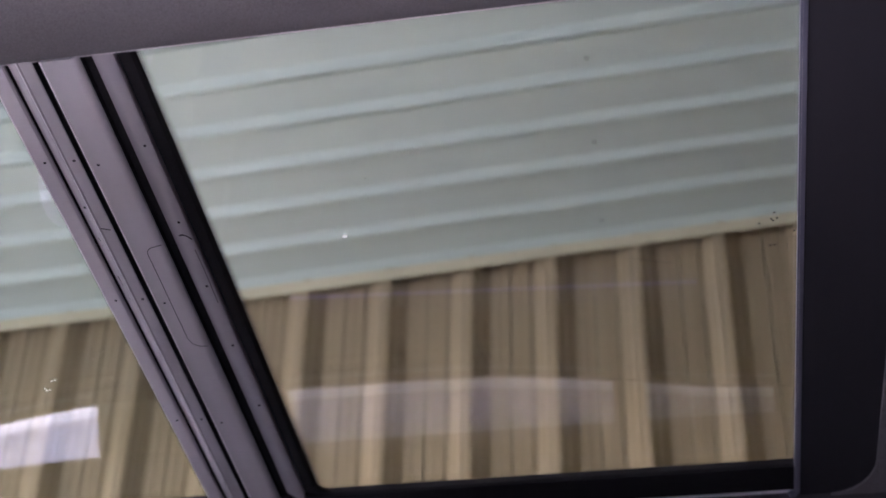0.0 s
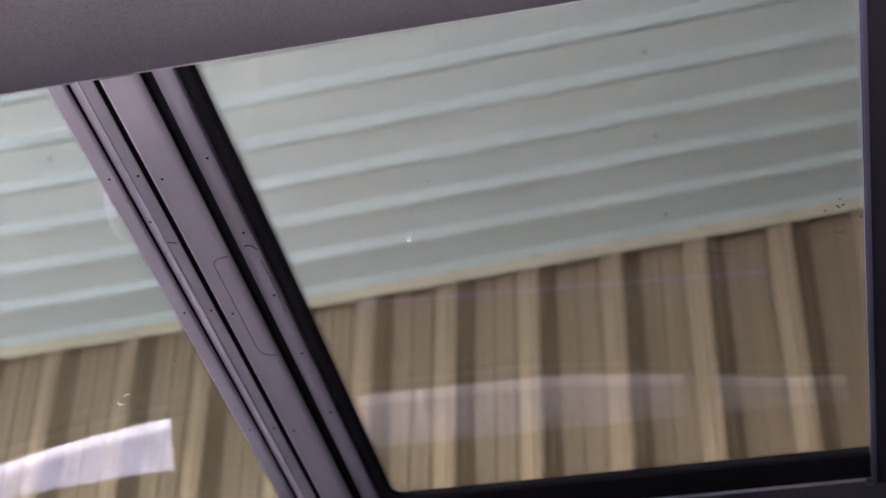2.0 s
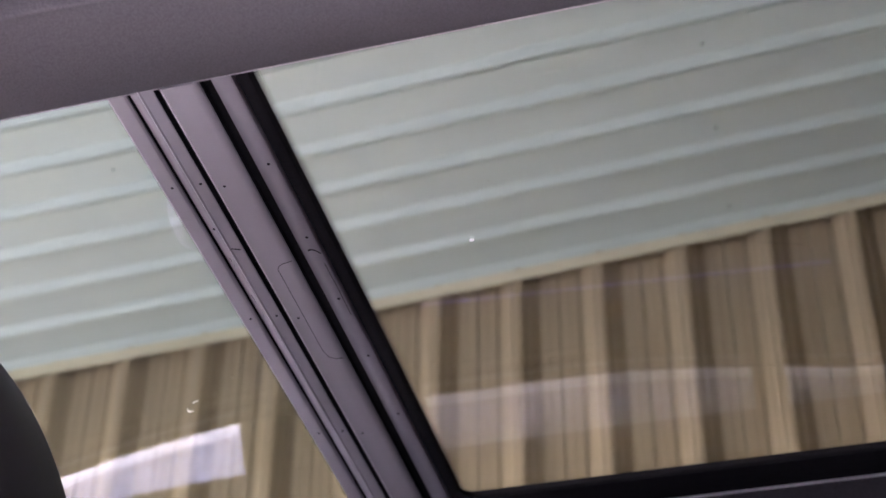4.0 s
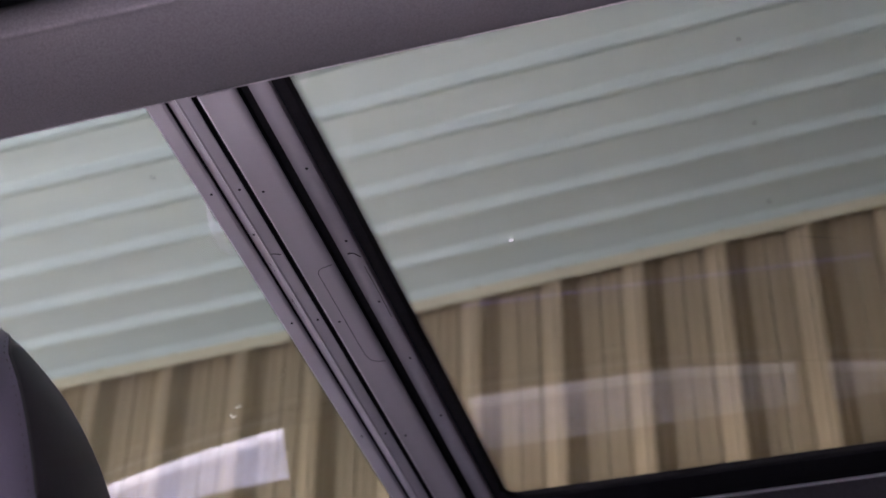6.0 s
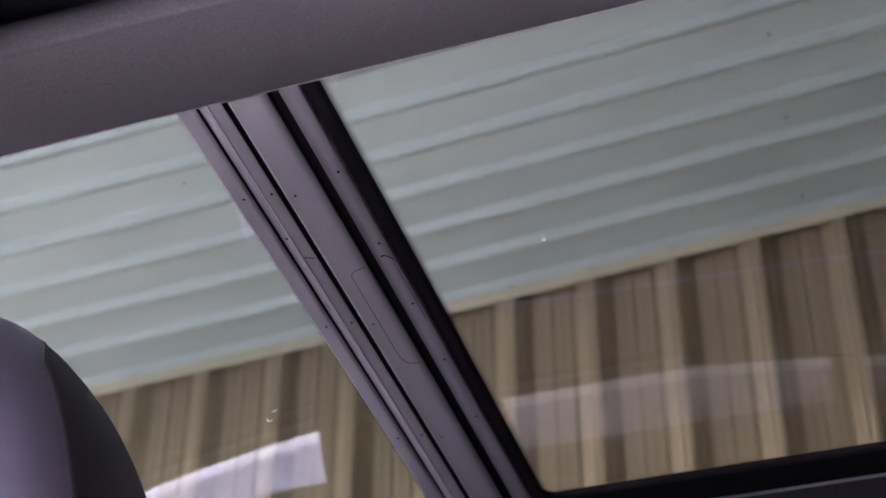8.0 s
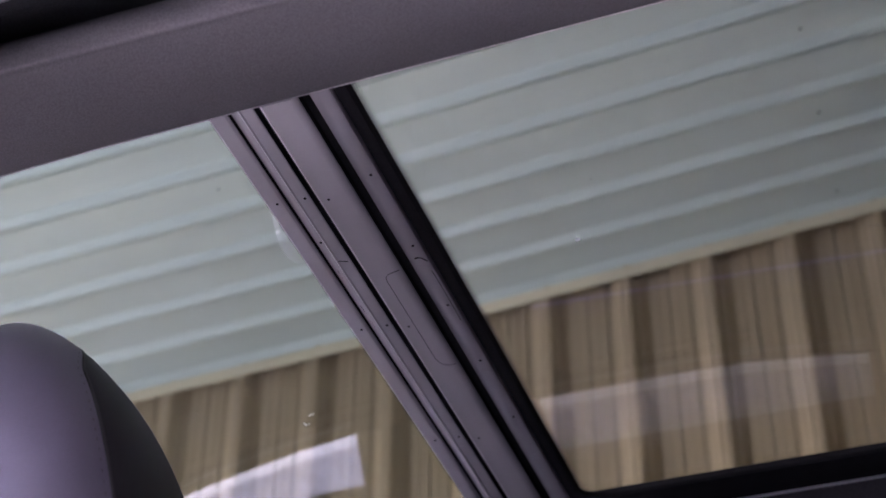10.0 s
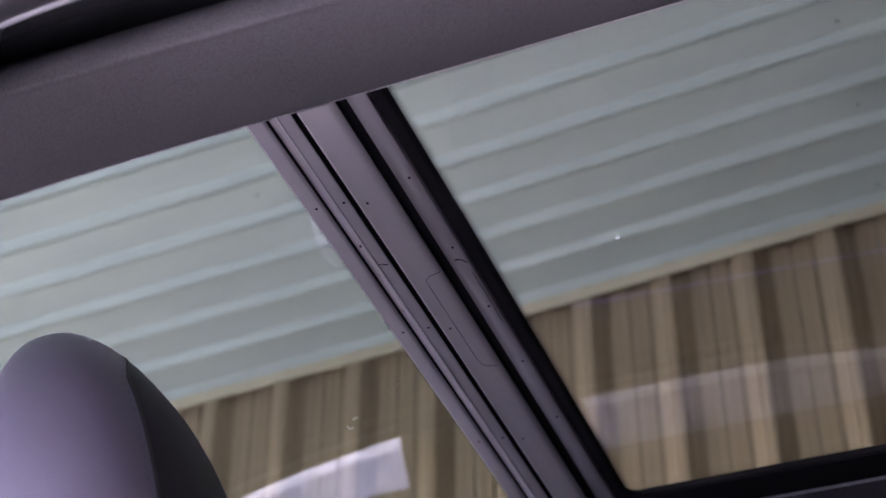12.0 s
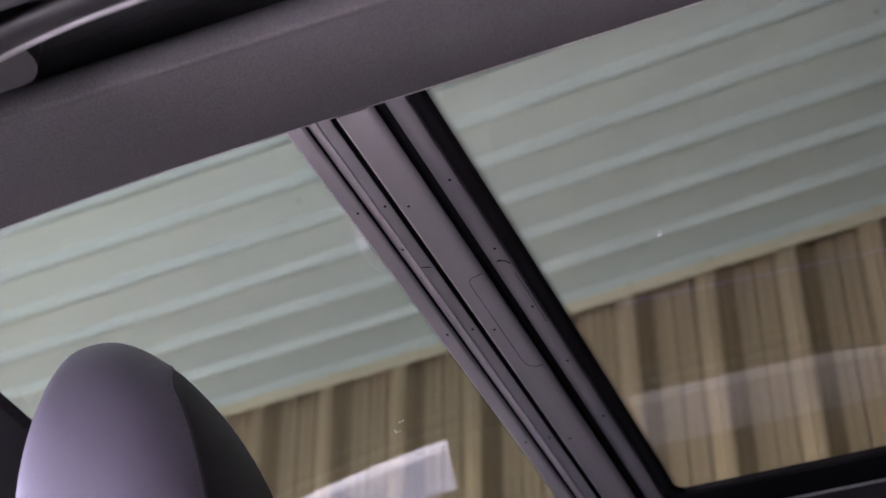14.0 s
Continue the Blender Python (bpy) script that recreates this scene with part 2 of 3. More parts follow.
structure("trim", sweep_x([(WALL_Y - 0.039, 2.973), (WALL_Y - 0.039, 3.002), (WALL_Y - 0.037, 3.004), (WALL_Y + 0.01, 3.004), (WALL_Y + 0.01, 3.001), (WALL_Y - 0.035, 3.001), (WALL_Y - 0.035, 2.973), (WALL_Y - 0.037, 2.9715)], [X0, -1.25, 0, X1], shift=lift),
          CREAM, "cream painted metal angle trim along the wall top", "trim")

wall_far = thing("wall_1", "brown ribbed metal cladding wall on a pale plinth", "wall", "structure", (0, WALL_Y, 0))
MODULE = 0.196
prof = [(0.0, 0.029), (0.004, 0.0295), (0.0045, 0.0275), (0.006, 0.0275), (0.0065, 0.029), (0.011, 0.0265), (0.023, 0.0155), (0.0245, 0.0175), (0.0265, 0.0165), (0.0275, 0.0125),
        (0.044, 0.0008), (0.048, 0.0), (0.0635, 0.0), (0.065, 0.0014), (0.0665, 0.0), (0.0905, 0.0), (0.0915, -0.005), (0.0935, -0.005), (0.0945, 0.0), (0.1125, 0.0),
        (0.114, 0.0014), (0.1155, 0.0), (0.1375, 0.0), (0.1385, -0.005), (0.1405, -0.005), (0.1415, 0.0), (0.150, 0.0), (0.154, 0.0035), (0.168, 0.0105),
        (0.179, 0.0195), (0.1797, 0.0165), (0.1818, 0.0165), (0.1825, 0.0215), (0.190, 0.0285), (0.196, 0.029)]


def cladding_mesh():
    bm = bmesh.new()
    rows = []
    for z in (0.85, 3.35):
        front = [bm.verts.new((u, -d * 1.06, z)) for u, d in prof]
        back = [bm.verts.new((u, 0.02 - d * 1.06, z)) for u, d in reversed(prof)]
        rows.append(front + back)
    m = len(rows[0])
    for k in range(m):
        bm.faces.new((rows[0][k], rows[0][(k + 1) % m], rows[1][(k + 1) % m], rows[1][k]))
    return mesh_of(bm, CLAD, False, "cladding_panel")


structure("plinth", box((X0, WALL_Y - 0.06, 0.0), (X1, WALL_Y + 0.12, 0.86)), RENDER, "pale rendered masonry plinth below the cladding", "wall")
structure("back_wall", box((X1, -3.2, 0.0), (X1 + 0.12, WALL_Y + 0.2, 3.6)), CLAD, "plain brown wall closing the rear of the carport", "wall")
# unseen walls added to block and steer the near-side light
structure("side_wall", box((-1.5, -0.62, 0.0), (X1, -0.52, 2.4)), DARK_WALL, "unseen dark wall added to block light beside the parked car", "wall")
structure("side_wall", box((0.2, -3.3, 0.0), (X1, -3.2, 3.6)), CLAD, "unseen brown wall added to block light along the carport's near side", "wall")
structure("wall_backing", box((X0, WALL_Y + 0.05, 0.86), (X1, WALL_Y + 0.10, 3.6)), STEEL, "plain steel backing behind the wall cladding", "wall")
for x in (-3.3, 1.2, 4.8):
    structure("post", box((x - 0.045, -3.1, 0), (x + 0.045, -3.01, 3.0 + FALL * x), 0.004), STEEL, "painted square steel carport post", "post")

# ---- the car: roof frame, glass, headliner ----
Z = 1.65


def crown(x, y):
    """Rise of the gently domed roof over its frame plane."""
    return 0.002 * (1 - ((y - 1.53) / 0.45) ** 2) + bow(x, y)


def bow(x, y):
    """The roof falls away towards the windscreen."""
    return -0.13 * max(0.0, -0.71 - x) ** 2


car = thing("car", "grey car with a two-pane panoramic glass roof and dark headliner", "car", at=(0, 0, 0))


def pane(name, x0, x1, y0, y1, material, label):
    bm = bmesh.new()
    nx, ny = 24, 24
    g = [[bm.verts.new((x, y, Z + 0.012 + crown(x, y) - 0.0035 * (y - 1.75))) for y in steps(y0, y1, ny)] for x in steps(x0, x1, nx)]
    for a, b in zip(g, g[1:]):
        for k in range(ny):
            bm.faces.new((a[k], a[k + 1], b[k + 1], b[k]))
    return part(name, bm, material, car, label)


pane("roof_glass", -0.56, 0.30, 1.05, 2.02, GLASS_REAR, "tinted rear roof glass pane")
pane("roof_glass", -1.26, -0.60, 1.05, 2.02, GLASS_FRONT, "tinted front roof glass pane")

YS = steps(1.107, 2.04, 20)


def strip(name, profile, material, label="", parent=None):
    """A rail of the cross bar, from side to side under the glass."""
    return part(name, sweep_y([(x, Z + dz) for x, dz in profile], YS, shift=crown), material, parent or bar, label)


bar = part("cross_bar", sweep_y([(-0.636, Z + 0.006), (-0.500, Z + 0.006), (-0.500, Z + 0.0105), (-0.636, Z + 0.0105)], YS, shift=crown), BLACK, car,
           "moulded grey-violet cross bar between the two roof panes")
strip("flange", [(-0.643, 0.004), (-0.6415, -0.001), (-0.6400, -0.0018), (-0.6245, -0.0022), (-0.6225, -0.0005), (-0.6222, 0.006), (-0.643, 0.006)], BAR)
strip("bead", [(-0.6213, 0.006), (-0.6194, 0.0034), (-0.6165, 0.0005), (-0.6140, -0.0020), (-0.6110, -0.0042), (-0.6080, -0.0056), (-0.6066, -0.0061), (-0.6056, -0.0058), (-0.6048, -0.0046), (-0.5945, -0.0044), (-0.5925, -0.0036), (-0.5920, 0.006)], BAR)
strip("cover", [(-0.5828, 0.006), (-0.5828, -0.0068), (-0.5822, -0.0078), (-0.5808, -0.0083), (-0.5790, -0.0081), (-0.5660, -0.0078), (-0.5530, -0.0077), (-0.5500, -0.0072), (-0.5474, -0.0058), (-0.5456, -0.0036), (-0.5446, -0.0008), (-0.5443, 0.006)], BAR)
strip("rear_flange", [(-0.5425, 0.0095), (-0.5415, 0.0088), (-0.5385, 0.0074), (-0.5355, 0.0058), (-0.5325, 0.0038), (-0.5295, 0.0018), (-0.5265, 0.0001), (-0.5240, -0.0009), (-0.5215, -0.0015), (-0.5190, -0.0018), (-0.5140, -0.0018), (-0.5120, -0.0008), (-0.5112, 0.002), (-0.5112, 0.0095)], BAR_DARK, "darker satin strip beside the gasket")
strip("gasket", [(-0.5105, 0.009), (-0.5105, 0.005), (-0.507, 0.003), (-0.497, 0.003), (-0.494, 0.006), (-0.493, 0.009)], BLACK, "black rubber gasket")


# black strips over the rail sides paint the shade in the gaps
for x0, x1, dz in ((-0.6222, -0.6216, 0.0016), (-0.5920, -0.5912, -0.0030), (-0.5443, -0.5436, -0.0022)):
    strip("gap_shade", [(x0, 0.0058), (x0, dz), (x1, dz), (x1, 0.0058)], BLACK, "black strip painting the shade in the gap between two rails")
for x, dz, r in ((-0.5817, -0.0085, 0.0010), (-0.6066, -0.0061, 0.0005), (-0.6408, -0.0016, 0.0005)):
    part("highlight_bead", tube([(x, y, Z + dz + crown(x, y)) for y in YS], r, 6), EDGE_HIGHLIGHT, bar, "thin bright bead painting the highlight on a rail edge")


def teeth(x, way, y0, y1, pitch=0.0031, depth=0.006, scale=1.0):
    """The dotted, saw-like edge of the black print on the glass: three rows of shrinking dots."""
    bm = bmesh.new()
    y = y0
    while y < y1:
        for row, size in ((0.0, 0.0030), (0.45, 0.0020), (0.85, 0.0012)):
            cx, cy = x + way * depth * row, y + (pitch / 2 if row == 0.45 else 0)
            zz = Z + 0.0105 + crown(cx, cy)
            q = [bm.verts.new((cx + dx * scale * size / 2, cy + dy * scale * size / 2, zz)) for dx, dy in ((-1.3, 0), (0, -1), (1.3, 0), (0, 1))]
            bm.faces.new(q)
        y += pitch
    return bm


tagged(part("dotted_print", teeth(-0.4925, 1, 1.06, 2.0), FRIT, bar, "dotted black ceramic print edge", smooth=False), kind="stuff")
tagged(part("dotted_print", teeth(-0.6462, -1, 1.06, 2.0, depth=0.0055, scale=0.62), FRIT, bar, "dotted black ceramic print edge", smooth=False), kind="stuff")


def disc(x, y, z, r, bm, n=10):
    bm.faces.new([bm.verts.new((x + r * math.cos(2 * math.pi * k / n), y + r * math.sin(2 * math.pi * k / n), z)) for k in range(n)])


def hole(x, y, dz, r=0.0016):
    """A blind rivet hole: a dark countersunk dot in the underside of a rail."""
    bm = bmesh.new()
    z = Z + dz + crown(x, y)
    lo = [bm.verts.new((x + r * math.cos(k * math.pi / 5), y + r * math.sin(k * math.pi / 5), z - 0.0006)) for k in range(10)]
    hi = [bm.verts.new((v.co.x, v.co.y, z + 0.001)) for v in lo]
    bm.faces.new(lo)
    for k in range(10):
        bm.faces.new((lo[k], lo[(k + 1) % 10], hi[(k + 1) % 10], hi[k]))
    part("rivet_hole", bm, BLACK, bar)


for y in (1.257, 1.50, 1.756):
    hole(-0.630, y, -0.0019)
    hole(-0.5975, y - 0.002, -0.0044)
    hole(-0.573, y + 0.004, -0.0077)
for y in (1.249, 1.375, 1.491, 1.609, 1.74):
    hole(-0.5195, y - 0.004, -0.0017)
hole(-0.6105, 1.330, -0.0044)


def seam(points, dz, name="cover_seam", r=0.0006):
    part(name, tube([(x, y, Z + dz + crown(x, y)) for x, y in points], r, 6), BLACK, bar)


def rounded(x0, x1, y0, y1, r):
    pts = []
    for cx, cy, a0 in ((x0 + r, y0 + r, 180), (x1 - r, y0 + r, 270)):
        pts += [(cx + r * math.cos(radians(a0 + k * 18)), cy + r * math.sin(radians(a0 + k * 18))) for k in range(6)]
    return pts


# service cover outlined in the cover rail, and short moulding seams
seam([(-0.546, 1.4), *[(p[0], p[1]) for p in reversed(rounded(-0.566, -0.54, 1.402, 1.6, 0.012)[:6])], (-0.566, 1.45), (-0.566, 1.575), (-0.563, 1.588), (-0.555, 1.594), (-0.547, 1.594)], -0.0077, r=0.0004)
seam([(-0.5255, 1.394), (-0.522, 1.393), (-0.518, 1.395), (-0.5135, 1.402)], -0.0016, r=0.0008)
seam([(-0.515, 1.42), (-0.5145, 1.46), (-0.515, 1.52)], -0.0017, "moulding_seam", 0.0004)
seam([(-0.609, 1.366), (-0.602, 1.368), (-0.595, 1.371)], -0.0045, "moulding_seam", 0.0006)
seam([(-0.604, 1.69), (-0.595, 1.692)], -0.0036, "moulding_seam", 0.0005)

for y0, y1, x0 in ((1.385, 1.40, -0.6135), (1.41, 1.43, -0.6125), (1.44, 1.475, -0.6120), (1.455, 1.50, -0.6135), (1.52, 1.535, -0.6125)):
    seam([(x0, y0), (x0 + 0.0012, (y0 + y1) / 2), (x0 + 0.0008, y1)], -0.0027, "scuff", 0.0004)

XS = steps(-1.75, 0.95, 36)
# near roof rail: rolled lip at the glass, soft band, crease, recess with shade in its colour, down to the door seal
FOLD_Y, FOLD_Z, BEAD, ROLL = 0.9095, -0.0928, 0.0045, 0.026


def round_fold(a, r, y, z):
    """A point on a round of the rail, whose outward normal is turned by a degrees from straight down towards the doorway."""
    return y - r * math.sin(radians(a)), Z + z - r * math.cos(radians(a))


NEAR = [(1.116, Z + 0.012), (1.1165, Z + 0.004), (1.1150, Z - 0.002), (1.1105, Z - 0.0070), (1.1000, Z - 0.0145), (1.0800, Z - 0.0270), (1.0550, Z - 0.0410), (1.0300, Z - 0.0535), (1.0050, Z - 0.0645), (0.9800, Z - 0.0735),
        (0.9550, Z - 0.0808), (0.9350, Z - 0.0858), (0.9200, Z - 0.0892), (0.9135, Z - 0.0908), *[round_fold(k, BEAD, FOLD_Y, FOLD_Z + BEAD) for k in range(-10, 46, 11)],
        *[round_fold(k, ROLL, FOLD_Y + (ROLL - BEAD) * math.sin(radians(48)), FOLD_Z + BEAD + (ROLL - BEAD) * math.cos(radians(48))) for k in range(52, 143, 9)],
        (0.930, Z - 0.030), (0.96, Z - 0.020), (1.07, Z + 0.008)]
POCKET = [(0.985, Z + 0.012), (0.945, Z - 0.010), (0.925, Z + 0.004), (0.90, Z + 0.000), (0.87, Z - 0.015), (0.83, Z - 0.044), (0.80, Z - 0.070), (0.77, Z - 0.104), (0.752, Z - 0.132), (0.745, Z - 0.155), (0.738, Z - 0.162), (0.728, Z - 0.162), (0.724, Z - 0.150), (0.726, Z - 0.12), (0.76, Z - 0.06), (0.82, Z + 0.0)]
DOOR_FRAME = [(0.722, Z - 0.150), (0.715, Z - 0.156), (0.700, Z - 0.140), (0.665, Z - 0.095), (0.650, Z - 0.055), (0.660, Z - 0.050), (0.68, Z - 0.085), (0.718, Z - 0.13)]


near_bm = sweep_x(NEAR, XS, shift=bow)
for v in near_bm.verts:
    # the glass edge runs slightly askew to the fold, which swings out towards the front
    v.co.y -= (0.007 + 0.022 * (v.co.x + 0.5)) * min(1.0, max(0.0, (v.co.y - 0.92) / 0.19))
    v.co.y -= 0.4 * max(0.0, -0.75 - v.co.x) ** 2 * min(1.0, max(0.0, (1.08 - v.co.y) / 0.16))
part("headliner", near_bm, CLOTH, car, "dark grey-violet knitted headliner cloth over the roof rail")
part("piping", tube([(x, 1.1148 - 0.007 - 0.022 * (x + 0.5), Z - 0.0028 + bow(x, 0)) for x in XS], 0.0013, 8), CLOTH_EDGE, car, "thin piping along the headliner lip, pale for its highlight")
part("rail_trim", sweep_x(POCKET, XS, shift=bow), SHADED_CLOTH, car, "cloth trim over the door opening, its colour darkened for shade")
part("door_frame", sweep_x(DOOR_FRAME, XS, shift=bow), FRAME_PAINT, car, "dark painted door frame above the doorway")
# far roof rail: black frame, bright guide rail edge, headliner, window header
part("frame_rail", sweep_x([(1.963, Z + 0.010), (1.963, Z + 0.002), (1.966, Z - 0.001), (2.021, Z - 0.003), (2.0235, Z + 0.01)], XS, shift=bow), BLACK, car, "black inner frame of the glass roof")
cx, way = -0.4935, 1
bm = bmesh.new()
lip = [(cx - 0.004 * way, 1.965), (cx - 0.004 * way, 1.962 - 0.020)] + [(cx + way * 0.020 * (1 - math.cos(radians(a))), 1.962 - 0.020 * (1 - math.sin(radians(a)))) for a in range(0, 91, 15)] + [(cx + way * 0.020, 1.965)]
lo, hi = [bm.verts.new((x, y, Z + 0.0015)) for x, y in lip], [bm.verts.new((x, y, Z + 0.009)) for x, y in lip]
bm.faces.new(lo), bm.faces.new(hi)
for k in range(len(lip)):
    bm.faces.new((lo[k], lo[(k + 1) % len(lip)], hi[(k + 1) % len(lip)], hi[k]))
part("frame_corner", bm, BLACK, car, "rounded black inner corner of the frame", smooth=False)
part("guide_rail", sweep_x([(2.0245, Z - 0.001), (2.0245, Z - 0.004), (2.0275, Z - 0.004), (2.0275, Z - 0.001)], steps(-0.49, 0.138, 12), shift=bow), RAIL, car, "thin bare metal guide rail edge")
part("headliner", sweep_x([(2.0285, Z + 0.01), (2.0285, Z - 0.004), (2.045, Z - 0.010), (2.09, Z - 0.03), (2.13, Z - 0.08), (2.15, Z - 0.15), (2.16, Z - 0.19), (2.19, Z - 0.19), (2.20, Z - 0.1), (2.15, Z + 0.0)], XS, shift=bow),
     HALF_SHADED_CLOTH, car, "headliner cloth with shade in its colour over the closed side's roof rail")
# roof skin outside, over the rails
part("roof_skin", sweep_x([(0.655, Z - 0.048), (0.72, Z - 0.01), (0.84, Z + 0.014), (1.049, Z + 0.016), (1.049, Z + 0.019), (0.83, Z + 0.02), (0.71, Z - 0.004), (0.645, Z - 0.045)], XS, shift=bow), PAINT, car)
part("roof_skin", sweep_x([(2.025, Z + 0.016), (2.17, Z + 0.012), (2.24, Z - 0.06), (2.25, Z - 0.05), (2.18, Z + 0.018), (2.025, Z + 0.02)], XS, shift=bow), PAINT, car)


def slab_rounded(x0, x1, y0, y1, z0, z1, r):
    """A flat panel with rounded corners in plan."""
    bm = bmesh.new()
    out = []
    for cx, cy, a0 in ((x1 - r, y1 - r, 0), (x0 + r, y1 - r, 90), (x0 + r, y0 + r, 180), (x1 - r, y0 + r, 270)):
        out += [(cx + r * math.cos(radians(a0 + k * 15)), cy + r * math.sin(radians(a0 + k * 15))) for k in range(7)]
    lo = [bm.verts.new((x, y, z0)) for x, y in out]
    hi = [bm.verts.new((x, y, z1)) for x, y in out]
    bm.faces.new(lo), bm.faces.new(hi)
    for k in range(len(out)):
        bm.faces.new((lo[k], lo[(k + 1) % len(out)], hi[(k + 1) % len(out)], hi[k]))
    return bm


# rear header with the rolled sun blind
blind = part("sun_blind", slab_rounded(0.143, 0.244, 1.04, 2.028, Z - 0.008, Z + 0.004, 0.004), BLIND, car, "dark fabric sun blind rolled up at the rear of the glass")
bm = bmesh.new()
edge = [(0.2405, 1.125)] + [(0.2385 - 0.056 * (1 - math.cos(radians(a))), 2.0265 - 0.078 * (1 - math.sin(radians(a)))) for a in range(0, 91, 10)] + [(0.1825, 2.0285), (0.256, 2.0285), (0.256, 1.125)]
lo, hi = [bm.verts.new((x, y, Z - 0.0115)) for x, y in edge], [bm.verts.new((x, y, Z - 0.0070)) for x, y in edge]
bm.faces.new(lo), bm.faces.new(hi)
for k in range(len(edge)):
    bm.faces.new((lo[k], lo[(k + 1) % len(edge)], hi[(k + 1) % len(edge)], hi[k]))
part("headliner_edge", bm, CLOTH, car, "cloth edge of the headliner with a rounded corner over the blind", smooth=False)
part("pull_bar", box((0.136, 1.05, Z - 0.009), (0.1445, 2.024, Z + 0.004), 0.002), EDGE, blind, "slim grey-blue pull bar")
part("pull_bar_end", box((0.128, 2.022, Z - 0.010), (0.140, 2.032, Z - 0.002), 0.002), EDGE, blind)
part("headliner", sweep_y([(0.170, Z + 0.008), (0.172, Z + 0.0052), (0.236, Z + 0.0050), (0.250, Z - 0.004), (0.27, Z - 0.012), (0.5, Z - 0.03), (0.95, Z - 0.07), (0.95, Z - 0.05), (0.5, Z + 0.0), (0.3, Z + 0.01)], steps(1.118, 2.031, 16)), CLOTH, car, "dark grey-violet headliner cloth behind the glass roof")
part("roof_skin", box((0.29, 1.05, Z + 0.012), (0.98, 2.03, Z + 0.018)), PAINT, car)
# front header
part("headliner", sweep_y([(-1.156, Z + 0.006), (-1.160, Z - 0.008), (-1.18, Z - 0.018), (-1.45, Z - 0.07), (-1.5, Z - 0.07), (-1.5, Z - 0.05), (-1.3, Z - 0.003)], steps(1.118, 2.031, 16), shift=lambda x, y: bow(-1.16, y)), SHADED_CLOTH, car, "headliner cloth of the front header, its colour darkened for shade")
part("roof_skin", sweep_y([(-1.25, Z - 0.040), (-1.5, Z - 0.105), (-1.5, Z - 0.10), (-1.25, Z - 0.034)], steps(1.05, 2.03, 4)), PAINT, car)

# far side: window openings, pillars, bright belt line, door panels
TOP_Y, TOP_Z, BELT_Y = 2.165, Z - 0.178, 2.335


def belt(x):
    """Height of the belt line, which kicks up towards the rear quarter window."""
    return Z - 0.415 + 0.075 * max(0.0, (x + 0.45) / 0.6) ** 1.6 + 0.022 * max(0.0, (x + 0.06) / 0.2) - 0.008 + 0.13 * max(0.0, x + 0.30) - 0.25 * max(0.0, x - 0.02)


def side_face(x_top, x_belt, n=8, off=0.0):
    """Rows of points over the leaning side of the car, from a stretch of its top edge to one of its belt line."""
    rows = []
    for k in range(n + 1):
        a, b = x_top[0] + (x_top[1] - x_top[0]) * k / n, x_belt[0] + (x_belt[1] - x_belt[0]) * k / n
        zb = belt(b)
        yb = TOP_Y + (BELT_Y - TOP_Y) * (TOP_Z - zb) / 0.22
        rows.append(((a, TOP_Y + off, TOP_Z + off * 0.6 + bow(a, 0)), (b, yb + off, zb + off * 0.6)))
    return rows


def side_pillar(x_top, x_belt, label):
    bm = bmesh.new()
    inner = [[bm.verts.new(p) for p in r] for r in side_face(x_top, x_belt)]
    outer = [[bm.verts.new(p) for p in r] for r in side_face(x_top, x_belt, off=0.03)]
    for g in (inner, outer):
        for a, b in zip(g, g[1:]):
            bm.faces.new((a[0], b[0], b[1], a[1]))
    for a, b, c, d in ((inner[0], outer[0], 0, 1), (inner[-1], outer[-1], 0, 1)):
        bm.faces.new((a[0], a[1], b[1], b[0]))
    return part("pillar", bm, TRIM_DARK, car, label, smooth=False)


side_pillar((-0.885, -0.62), (-0.99, -0.66), "dark trimmed door pillar")
side_pillar((-0.102, -0.056), (-0.108, -0.058), "slim dark window divider")
side_pillar((0.138, 0.95), (0.14, 0.95), "dark trimmed rear pillar")
side_pillar((-1.75, -1.62), (-2.2, -2.1), "dark trimmed windscreen pillar")
for a, b, mat, lab in (((-1.62, -0.885), (-2.1, -0.99), GLASS_FAR, "lightly tinted front door window"), ((-0.62, -0.102), (-0.66, -0.108), GLASS_PRIVACY, "privacy-tinted rear door window"),
                       ((-0.056, 0.138), (-0.058, 0.14), GLASS_PRIVACY, "privacy-tinted quarter window")):
    bm = bmesh.new()
    g = [[bm.verts.new(p) for p in r] for r in side_face(a, b, n=16, off=0.012)]
    front = mat is GLASS_FAR
    for p, q in g:
        q.co += (p.co - q.co) * (0.062 if front else 0.055)
    for p, q in zip(g, g[1:]):
        bm.faces.new((p[0], q[0], q[1], p[1]))
    part("side_window", bm, mat, car, lab, smooth=False)
    # untinted glass strip added under the tint to paint the bright belt line
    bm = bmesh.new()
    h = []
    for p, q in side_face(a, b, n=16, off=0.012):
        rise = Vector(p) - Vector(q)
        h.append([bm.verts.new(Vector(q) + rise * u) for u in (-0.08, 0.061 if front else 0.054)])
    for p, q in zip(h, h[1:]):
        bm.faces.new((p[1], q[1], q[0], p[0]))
    part("bright_line_strip", bm, GLASS_STRIP, car, "clear glass strip added under the tint for the bright belt line", smooth=False)
    foot = side_face(a, b, n=16)
    part("belt_seal", tube([(r[1][0], r[1][1] - 0.016, r[1][2] - 0.008) for r in foot], 0.0012, 6), SATIN, car, "thin grey window seal")
bm = bmesh.new()
rows = []
